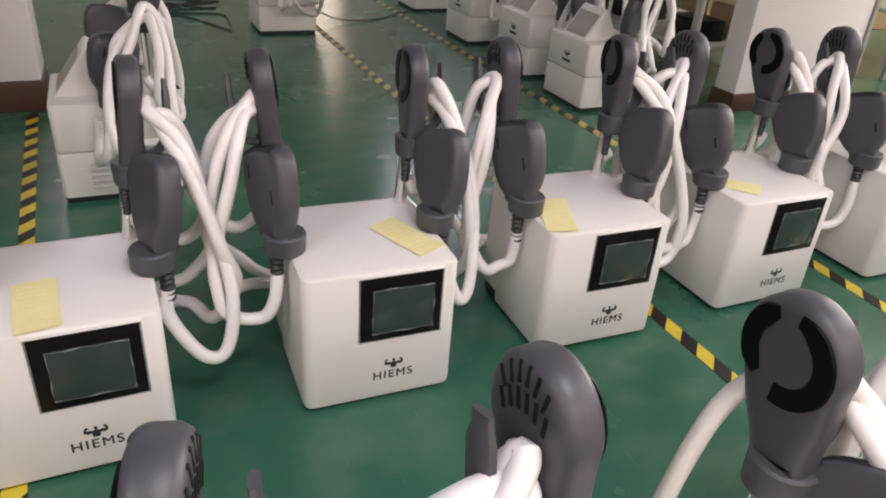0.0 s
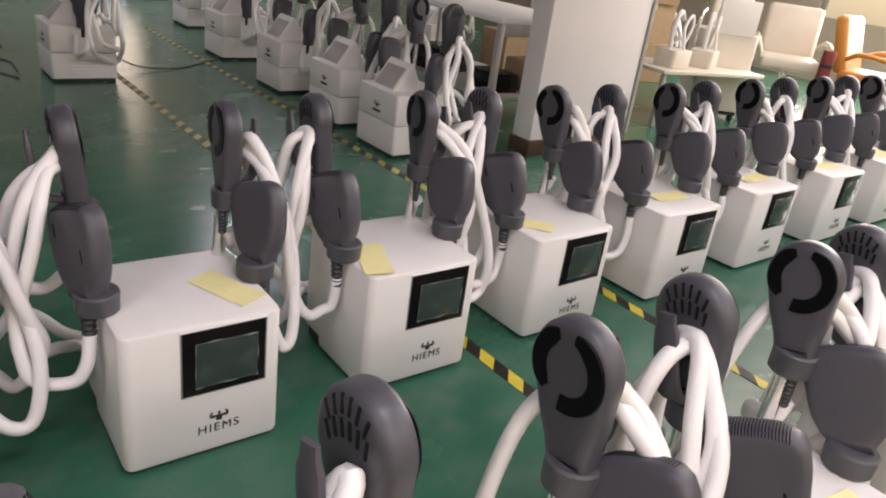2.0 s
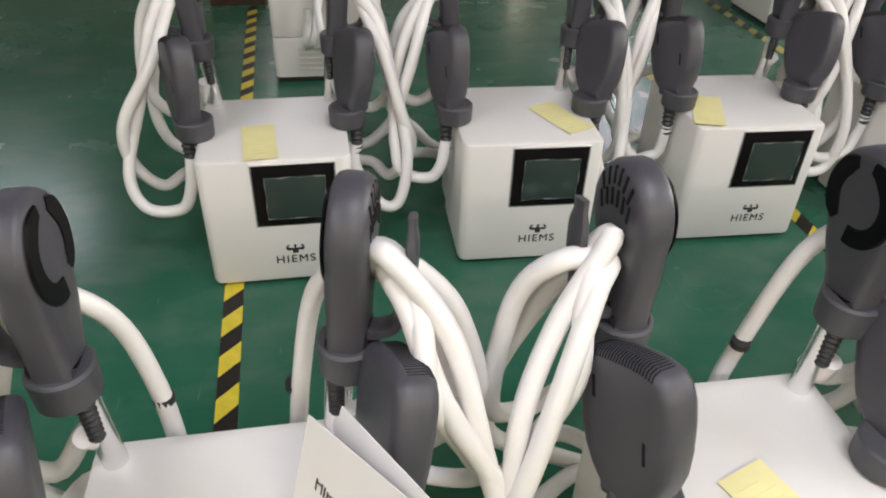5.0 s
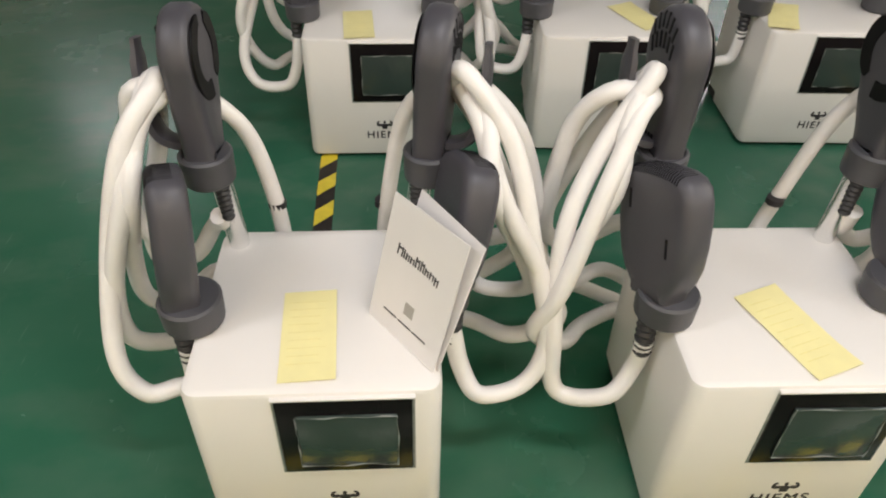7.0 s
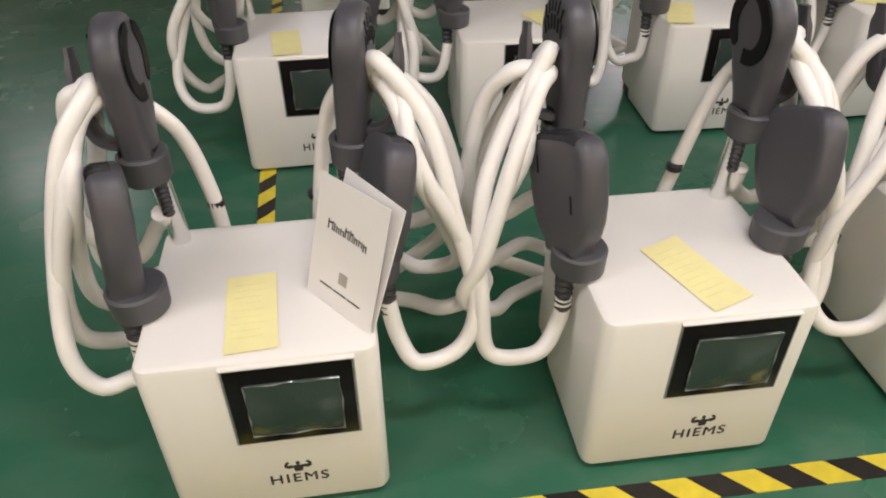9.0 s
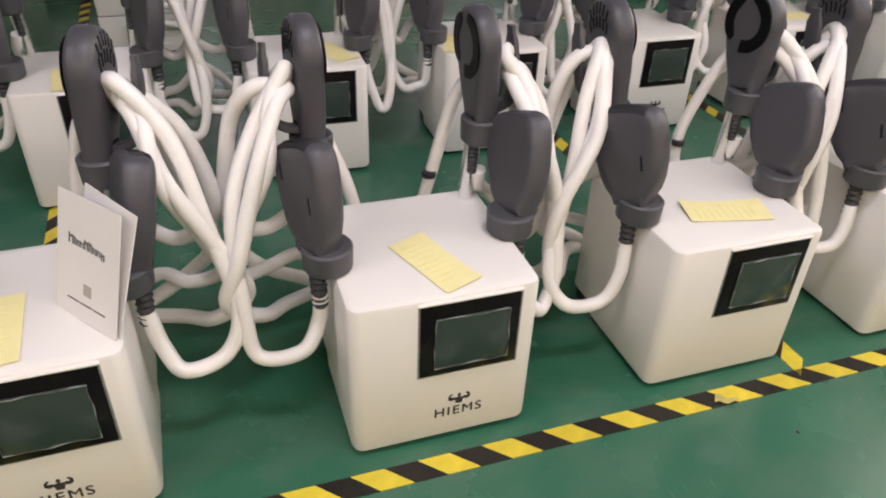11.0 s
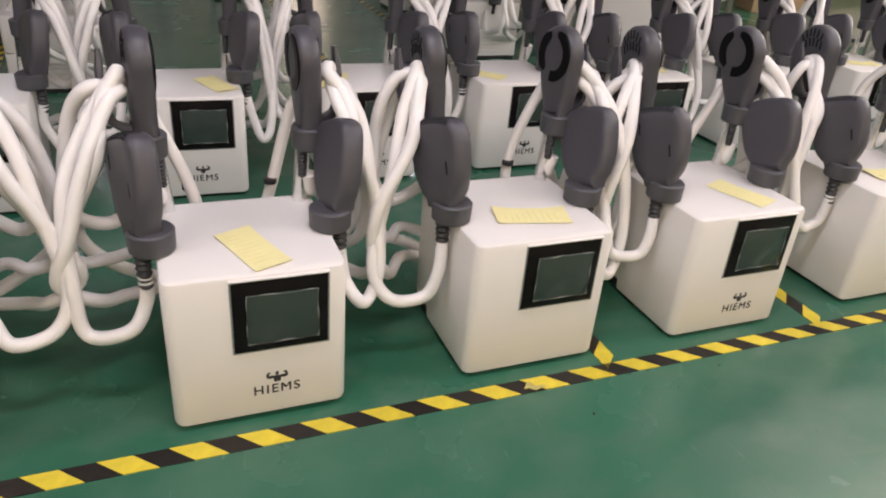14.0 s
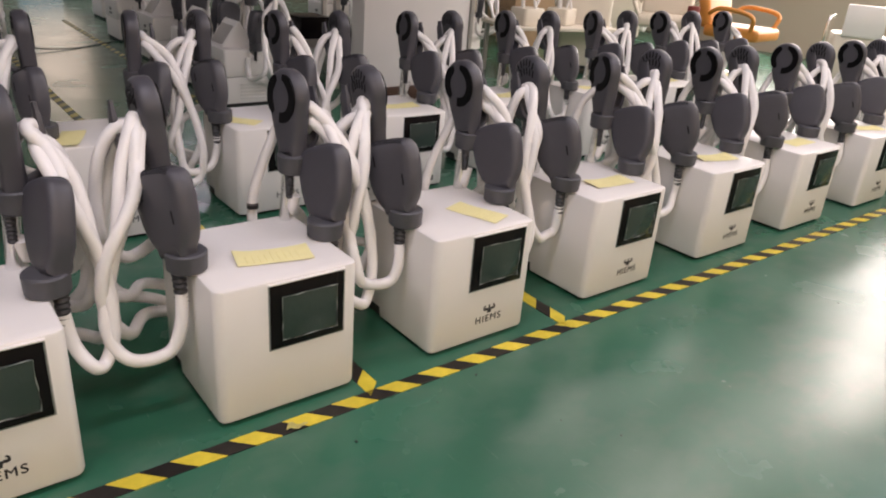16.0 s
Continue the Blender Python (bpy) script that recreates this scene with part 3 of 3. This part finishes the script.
        yaw = (17 if side < 0 else 13) + rng.uniform(-6, 6)
        lean = pose(hx - side * 0.004, hy, 0.398) @ pose(0, 0, 0, -20 + rng.uniform(-4, 4), rng.uniform(4, 9) if side < 0 else rng.uniform(8, 14), yaw) @ face_in(side)
        lower_paddle(mach, side, lean)
        part("strain_relief", spring((hx + side * 0.004, hy - 0.004, 0.378), (hx + side * 0.002, hy - 0.008, 0.282), 0.0185), SPRING, mach, "dark ribbed strain relief")
        hoses(mach, side, rng, reach=REACH[seed][side > 0], third=third, hy=hy)
    return mach


# ---- the two rows ----
kinds = {}
ROW_A = [(-0.852, 0.000, 1), (-0.131, 0.003, 0), (0.530, 0.006, 0), (1.145, 0.008, 0), (1.810, 0.026, 0), (2.490, 0.040, 0), (3.145, 0.040, 0), (3.840, 0.040, 0), (4.53, 0.045, 0)]
ROW_B = [(-0.822, 1.178, 1), (-0.175, 1.207, -1.5), (0.467, 1.238, -1.5), (1.104, 1.249, 0), (1.758, 1.243, -1), (2.430, 1.262, 0), (3.150, 1.275, 0), (3.840, 1.285, 0), (4.54, 1.29, 0)]
for r, row in enumerate((ROW_A, ROW_B)):
    for i, (x, y, turn) in enumerate(row):
        logo = not (r == 0 and i == 2)
        key = (logo, r, (i + 2 * r) % 4)
        m = pose(x, y, 0, 0, 0, turn)
        if key in kinds:
            copy_thing(kinds[key], m)
        else:
            kinds[key] = ems_machine(m, 11 + key[2] * 7, logo, r == 0)

# ---- notes on the machines ----


def note(x, y, z, turn, w=0.082, h=0.185, curl=0.004, seed=0):
    """A strip of yellow paper with faint lines, slightly curled; w across, h along."""
    rng = random.Random(seed)
    bm = bmesh.new()
    nx, ny = 5, 9
    grid = []
    for j in range(ny):
        row = []
        for i in range(nx):
            u, v = i / (nx - 1) - 0.5, j / (ny - 1) - 0.5
            lift = curl * (4 * v * v) * (0.4 + 0.6 * (i / (nx - 1))) + 0.0009 * math.sin(7 * v + seed) + 0.0012
            row.append(bm.verts.new((u * w, v * h, max(lift, 0.0006))))
        grid.append(row)
    for a, b in zip(grid, grid[1:]):
        for k in range(nx - 1):
            bm.faces.new((a[k], a[k + 1], b[k + 1], b[k]))
    top = bm.faces[:]
    got = bmesh.ops.extrude_face_region(bm, geom=top)
    bmesh.ops.translate(bm, verts=[v for v in got["geom"] if isinstance(v, bmesh.types.BMVert)], vec=(0, 0, -0.0005))
    th = thing("paper_note", pose(x, y, z, 0, 0, turn), "strip of yellow note paper with faint writing on a machine", "note", "yellow notes")
    part("sheet", bm, NOTE, th)
    bm = bmesh.new()
    for k in range(9):
        v = 0.36 - 0.085 * k
        lift = curl * (4 * v * v) * 0.72 + 0.0009 * math.sin(7 * v + seed) + 0.0016
        box(-0.38 * w, (rng.uniform(0.1, 0.38)) * w, v * h, v * h + 0.0018, lift - 0.0005, lift, bm=bm)
    part("writing", bm, PENCIL, th, "faint pencil lines")["kind"] = "stuff"
    return th


ZT = H + 0.0008
NOTES_A = [(0.172, 0.112, 3, 0.185), (0.190, 0.108, 20, 0.185), (0.197, 0.121, 78, 0.185), (0.24, 0.125, 20, 0.17), (0.20, 0.13, 85, 0.18), (0.2, 0.14, 75, 0.18), (0.19, 0.13, 90, 0.18), (0.2, 0.13, 70, 0.18), (0.2, 0.13, 80, 0.18)]
NOTES_B = [(0.150, 0.095, 4, 0.185), (0.285, 0.140, 24, 0.185), (0.065, 0.102, -20, 0.19), (0.075, 0.125, 40, 0.15), (0.2, 0.15, 85, 0.18), (0.2, 0.15, 85, 0.18), (0.18, 0.14, 80, 0.18), (0.2, 0.15, 90, 0.18), (0.2, 0.14, 85, 0.18)]
for row, slips in ((ROW_A, NOTES_A), (ROW_B, NOTES_B)):
    for k, ((x, y, turn), (nx, ny, nt, nh)) in enumerate(zip(row, slips)):
        q = pose(x, y, 0, 0, 0, turn) @ Vector((nx, ny, ZT))
        note(q.x, q.y, q.z, nt + turn, h=nh, seed=k, curl=0.002 + 0.003 * (k % 3))

# ---- brochure on the first machine ----
bro = thing("brochure", pose(-0.497, 0.036, ZT, 0, 0, 0), "white folded brochure standing on a machine top", "brochure")
cover = part("cover", box(-0.0006, 0.0006, 0, 0.158, 0, 0.212), CARD, bro, "white cover with dark lettering", pose(0, 0, 0, 0, 16, 38), False)
part("back_cover", box(-0.0006, 0.0006, 0, 0.158, 0, 0.210), CARD, bro, "white back cover", pose(0.006, 0.002, 0, 0, 20, 31), False)
u = 0.127
for k, (wide, tall) in enumerate(((0.012, 0.017), (0.003, 0.014), (0.008, 0.011), (0.009, 0.011), (0.009, 0.017), (0.008, 0.017), (0.008, 0.011), (0.009, 0.011), (0.008, 0.013))):
    low = 0.128 - (0.004 if k == 8 else 0)
    part("print_bar", box(-0.0012, -0.0007, u - 0.0026, u, low, low + tall), INK, cover, "dark printed bar", smooth=False)
    if wide > 0.004:
        part("print_bar", box(-0.0012, -0.0007, u - wide, u - wide + 0.0022, low, low + tall * 0.9), INK, cover, "dark printed bar", smooth=False)
        part("print_bar", box(-0.0012, -0.0007, u - wide + 0.0022, u - 0.0026, low + tall * 0.62, low + tall * 0.78), INK, cover, "dark printed bar", smooth=False)
    u -= wide + 0.0022
for k in range(3):
    part("print_bar", box(-0.0012, -0.0007, 0.03 + 0.034 * k, 0.06 + 0.034 * k, 0.030, 0.0325), INK, cover, "thin dark printed line", smooth=False)
part("print_patch", box(-0.0012, -0.0007, 0.066, 0.086, 0.048, 0.068), STEEL, cover, "small grey printed square", smooth=False)

# ---- pillars ----
col = tagged(thing("pillar", pose(2.68, 2.88, 0), "broad flat white painted pillar", "pillar"), kind="structure")
part("shaft", box(0, 0.90, 0, 0.16, 0.1, top - 0.002, 0.006), PILLAR, col)
part("skirting", box(-0.012, 0.912, -0.012, 0.172, 0, 0.0995, 0.004), SKIRT, col, "dark brown skirting")
part("corner_strip", box(0.905, 0.935, -0.01, 0.02, 0.1, top - 0.002, 0.004), STEEL, col)
col = tagged(thing("pillar", pose(-1.062, 3.63, 0), "white painted pillar with a brown foot", "pillar"), kind="structure")
part("shaft", box(0, 0.27, 0, 0.3, 0.14, top - 0.002, 0.006), PILLAR, col)
part("skirting", box(-0.008, 0.278, -0.008, 0.308, 0, 0.1395, 0.004), SKIRT, col, "brown skirting")

# ---- machines with tilted displays, beyond the rows ----
W2, D2, H2 = 0.40, 0.40, 0.36


def display_machine(m, seed):
    """White machine with a tilted display on top; front towards local -y."""
    rng = random.Random(seed)
    mach = thing("display_machine", m, "white beauty machine with a tilted display and looped hoses", "machine", "machines with tilted displays")
    part("lower_body", shell(0, W2, 0, D2, 0.022, 0.186, 0.02, 0.004), WHITE, mach)
    part("upper_body", shell(0, W2, 0, D2, 0.190, H2, 0.02, 0.006), WHITE, mach)
    part("base", box(0.01, W2 - 0.01, 0.01, D2 - 0.01, 0, 0.0215, 0.003), RUBBER, mach, "black base plate")
    for k in range(5):
        part("louver", box(W2 - 0.001, W2 + 0.003, 0.10, 0.28, 0.05 + 0.022 * k, 0.060 + 0.022 * k, 0.001), REAR, mach)
    part("emblem", emblem(), INK, mach, "dark printed mark", pose(0.2, -0.0003, 0.27), smooth=False)
    part("print_bar", box(0.16, 0.24, -0.0012, 0.0, 0.228, 0.242), INK, mach, "dark printed bar", smooth=False)
    bm = bmesh.new()
    pts = [(0.02, H2 - 0.004), (0.20, H2 - 0.004), (0.20, H2 + 0.06), (0.15, H2 + 0.155), (0.135, H2 + 0.155)]
    a = [bm.verts.new((0.09, y, z)) for y, z in pts]
    b = [bm.verts.new((0.31, y, z)) for y, z in pts]
    bm.faces.new(a)
    bm.faces.new(b[::-1])
    for i in range(5):
        bm.faces.new((a[i], b[i], b[(i + 1) % 5], a[(i + 1) % 5]))
    bmesh.ops.bevel(bm, geom=bm.edges[:], offset=0.005, segments=2, affect="EDGES")
    wedge = part("display_housing", bm, WHITE, mach, "tilted white display housing")
    tilt = math.degrees(math.atan2(0.155, 0.115))
    part("screen", box(0.02, 0.20, 0.022, 0.160, 0, 0.004, 0.001), STEEL, wedge, "grey display", pose(0.09, 0.02, H2 - 0.004, tilt, 0, 0) @ pose(0, 0, 0.001))
    for side in (-1, 1):
        cx = 0.05 if side < 0 else W2 - 0.05
        part("post", tube([(cx, 0.34, H2 - 0.004), (cx, 0.342, 0.60)], 0.0125, 12, straight=True), CHROME, mach, "satin steel post")
        part("holder", ring(0.012, 0.044, 0.585, 0.632, 0.92, 16, cx, 0.342), GREY_SOFT, mach, "grey rubber holder cup")
        upper_paddle(mach, side, pose(cx, 0.342, 0.618) @ pose(0, 0, 0, rng.uniform(-5, 5), side * 4, rng.uniform(-12, 12)) @ face_in(side))
        hx = -0.022 if side < 0 else W2 + 0.022
        part("holder", ring(0.012, 0.040, 0.352, 0.402, 0.92, 16, hx, 0.20), GREY_SOFT, mach, "grey rubber holder cup")
        part("bracket", box(min(hx, hx - side * 0.04), max(hx, hx - side * 0.04), 0.185, 0.215, 0.352, 0.3625, 0.002), GREY_SOFT, mach)
        lower_paddle(mach, side, pose(hx, 0.20, 0.392) @ pose(0, 0, 0, -10, side * 6, rng.uniform(-20, 20)) @ face_in(side))
        part("strain_relief", spring((hx, 0.198, 0.354), (hx, 0.195, 0.292)), SPRING, mach, "dark ribbed strain relief")
        hoses(mach, side, rng, W2)
    return mach


first = None
for x, y, turn in ((-0.70, 2.54, -90), (1.78, 3.05, -90), (1.80, 3.70, -90), (1.82, 4.56, -90), (1.86, 5.70, -90), (0.46, 5.02, -90), (2.2, 9.2, -90), (-0.2, 6.6, -90), (2.1, 7.2, -90), (4.7, 4.4, -60), (6.4, 4.7, -40), (3.9, 5.6, -90)):
    m = pose(x, y + W2, 0, 0, 0, turn)
    if first:
        copy_thing(first, m)
    else:
        first = display_machine(m, 5)


def cable(pts, r=0.005):
    th = thing("power_cable", pose(*pts[0][:2], 0), "thin black power cable lying on the floor", "cable", "power cables")
    o = Vector((pts[0][0], pts[0][1], 0))
    part("cord", tube([Vector(q) - o for q in pts], r, 8), RUBBER, th)


cable([(0.9, 5.30, 0.12), (1.1, 5.33, 0.03), (1.4, 5.40, 0.006), (1.8, 5.70, 0.006), (2.0, 5.85, 0.03), (2.1, 5.85, 0.08)])
rng = random.Random(4)
for k in range(4):
    cable([(-0.3 + rng.uniform(-.2, .7), 5.3 + 0.25 * i + rng.uniform(-.2, .2), 0.006) for i in range(6)])

# ---- steel workbench behind the machines ----
bench = thing("workbench", pose(2.74, 3.36, 0), "steel workbench with a white top and a lower shelf", "workbench")
part("worktop", box(0, 0.85, 0, 1.7, 0.72, 0.755, 0.004), CARD, bench, "bright white worktop")
part("apron", box(0.01, 0.84, 0.005, 0.03, 0.64, 0.7195, 0.003), STEEL, bench)
part("shelf", box(0.01, 0.84, 0.01, 1.69, 0.22, 0.245, 0.003), STEEL, bench)
for lx in (0.0, 0.81):
    for ly in (0.0, 1.66):
        part("leg", box(lx, lx + 0.04, ly, ly + 0.04, 0, 0.7195, 0.004), STEEL, bench)
for k, (x, y, z, a, b, c, mat, name, lab) in enumerate((
        (2.85, 3.47, 0.245, 0.22, 0.3, 0.12, BLACK, "equipment_box", "black equipment box on the bench shelf"),
        (3.15, 3.45, 0.245, 0.2, 0.26, 0.2, CARTON, "carton", "brown cardboard carton on the bench shelf"),
        (2.85, 4.1, 0.245, 0.3, 0.35, 0.16, BLACK, "equipment_box", "black equipment box on the bench shelf"),
        (3.2, 4.3, 0.755, 0.25, 0.2, 0.09, BEIGE, "instrument_box", "beige instrument box on the bench"))):
    th = thing(name, pose(x, y, z, 0, 0, 3 * k - 4), lab, name.replace("_", " "))
    part("body", box(0, a, 0, b, 0, c, 0.006), mat, th)
    part("lid", box(0.006, a - 0.006, 0.006, b - 0.006, c, c + 0.008, 0.003), mat, th)

# ---- far right: other equipment ----


def tower_machine(m, h=1.15):
    th = thing("tower_machine", m, "tall beige floor-standing machine with a handle bar", "machine")
    part("cabinet", shell(0, 0.46, 0, 0.42, 0.08, h, 0.04, 0.02), BEIGE, th)
    part("plinth", box(0.02, 0.44, 0.02, 0.40, 0.05, 0.0795, 0.006), RUBBER, th)
    for x in (0.05, 0.41):
        for y in (0.05, 0.37):
            part("castor", tube([(x - 0.012, y, 0.027), (x + 0.012, y, 0.027)], 0.027, 12, straight=True), RUBBER, th)
    part("display", box(0.06, 0.40, -0.02, 0.02, h - 0.02, h + 0.26, 0.01), WHITE, th)
    part("handle", tube([(-0.01, 0.1, h - 0.2), (-0.06, 0.05, h - 0.1), (-0.06, 0.05, h + 0.1), (-0.01, 0.12, h + 0.15)], 0.014), CHROME, th)
    for k in range(3):
        part("hose", tube([(0.46, 0.1 + 0.1 * k, h - 0.25), (0.58, 0.1 + 0.1 * k, h - 0.55), (0.54, 0.12 + 0.1 * k, h - 0.85), (0.47, 0.1 + 0.1 * k, h - 0.5)], 0.014), HOSE, th)
    return th


tower_machine(pose(5.12, 3.42, 0, 0, 0, -38), 0.74)
tower_machine(pose(5.3, 5.4, 0, 0, 0, -10), 0.9)
tower_machine(pose(7.15, 1.9, 0, 0, 0, -60), 0.55)
tower_machine(pose(7.6, 5.0, 0, 0, 0, -40), 1.0)

table = thing("low_table", pose(4.35, 3.2, 0, 0, 0, -12), "low beige table with steel legs", "table")
part("tabletop", box(0, 1.1, 0, 0.6, 0.42, 0.45, 0.006), BEIGE, table)
for x in (0.03, 1.04):
    for y in (0.03, 0.54):
        part("leg", box(x, x + 0.035, y, y + 0.035, 0, 0.4195, 0.003), STEEL, table)
for k, (x, y) in enumerate(((4.5, 3.25), (4.95, 3.2))):
    th = thing("handset_stand", pose(x, y, 0.45, 0, 0, 20 * k), "white handset stand with cables on a table", "stand")
    part("base", shell(0, 0.24, 0, 0.2, 0, 0.14, 0.03, 0.01), BEIGE, th)
    part("arm", tube([(0.06, 0.1, 0.13), (0.05, 0.1, 0.3), (0.10, 0.1, 0.42), (0.16, 0.1, 0.36)], 0.018), WHITE, th)
    part("cord", tube([(0.2, 0.1, 0.12), (0.26, 0.08, 0.3), (0.2, 0.06, 0.4), (0.12, 0.05, 0.3), (0.14, 0.02, 0.12)], 0.012), HOSE, th)


def salon_chair(m, cover, label):
    th = thing("salon_chair", m, label, "chair")
    part("seat", box(-0.28, 0.28, -0.28, 0.28, 0.38, 0.50, 0.04, 3), cover, th)
    part("backrest", box(-0.27, 0.27, -0.06, 0.06, 0, 0.52, 0.045, 3), cover, th, m=pose(0, 0.27, 0.46, -14, 0, 0))
    part("column", tube([(0, 0, 0.03), (0, 0, 0.385)], 0.035, 14, straight=True), CHROME, th)
    part("foot_disc", tube([(0, 0, 0), (0, 0, 0.03)], 0.24, 24, straight=True), CHROME, th)
    for s in (-1, 1):
        part("armrest", tube([(s * 0.27, -0.2, 0.48), (s * 0.33, -0.2, 0.62), (s * 0.33, 0.1, 0.66), (s * 0.28, 0.24, 0.6)], 0.022), cover, th)
    return th


salon_chair(pose(6.98, 2.72, 0, 0, 0, 8), ORANGE, "orange vinyl salon chair on a chrome foot")
salon_chair(pose(6.85, 3.55, 0, 0, 0, -55), BEIGE, "pale cream salon chair on a chrome foot")
mat_roll = thing("rolled_mat", pose(6.55, 3.02, 0), "maroon rolled mat standing on end", "mat")
part("roll", tube([(0, 0, 0), (0, 0, 0.01), (0, 0, 0.3), (0, 0, 0.64), (0, 0, 0.65)], lambda q: 0.06 if 0.1 < q < 0.9 else 0.054, 18, straight=True), MAROON, mat_roll)
for z in (0.2, 0.5):
    part("strap", tube([(0, 0, z), (0, 0, z + 0.03)], 0.0615, 18, straight=True), RUBBER, mat_roll)


def carton(m, a, b, c):
    th = thing("carton", m, "brown cardboard carton sealed with tape", "carton", "stacked cartons")
    part("box_body", box(0, a, 0, b, 0, c, 0.004, 1), CARTON, th)
    part("tape_strip", box(a / 2 - 0.025, a / 2 + 0.025, -0.001, b + 0.001, c - 0.06, c + 0.001), BEIGE, th)


for x, y, z, turn in ((5.75, 4.75, 0, -20), (5.77, 4.74, 0.401, -16), (5.74, 4.76, 0.802, -24), (6.3, 5.3, 0, 10), (6.32, 5.32, 0.401, 4), (4.35, 5.0, 0, -8)):
    carton(pose(x, y, z, 0, 0, turn), 0.55, 0.42, 0.4)

# ---- specks and chips on the open floor ----
rng = random.Random(9)
bm = bmesh.new()
for k in range(45):
    x, y, r = rng.uniform(0.0, 4.5), rng.uniform(-1.6, -0.12), rng.uniform(0.0015, 0.005)
    box(x, x + r, y, y + r * rng.uniform(0.5, 1.6), 0.0, r * 0.5, bm=bm)
tagged(new("floor_debris", mesh_of("floor_debris", bm, RUBBER, False)), "tiny dark specks of dirt on the floor", "debris", kind="stuff")
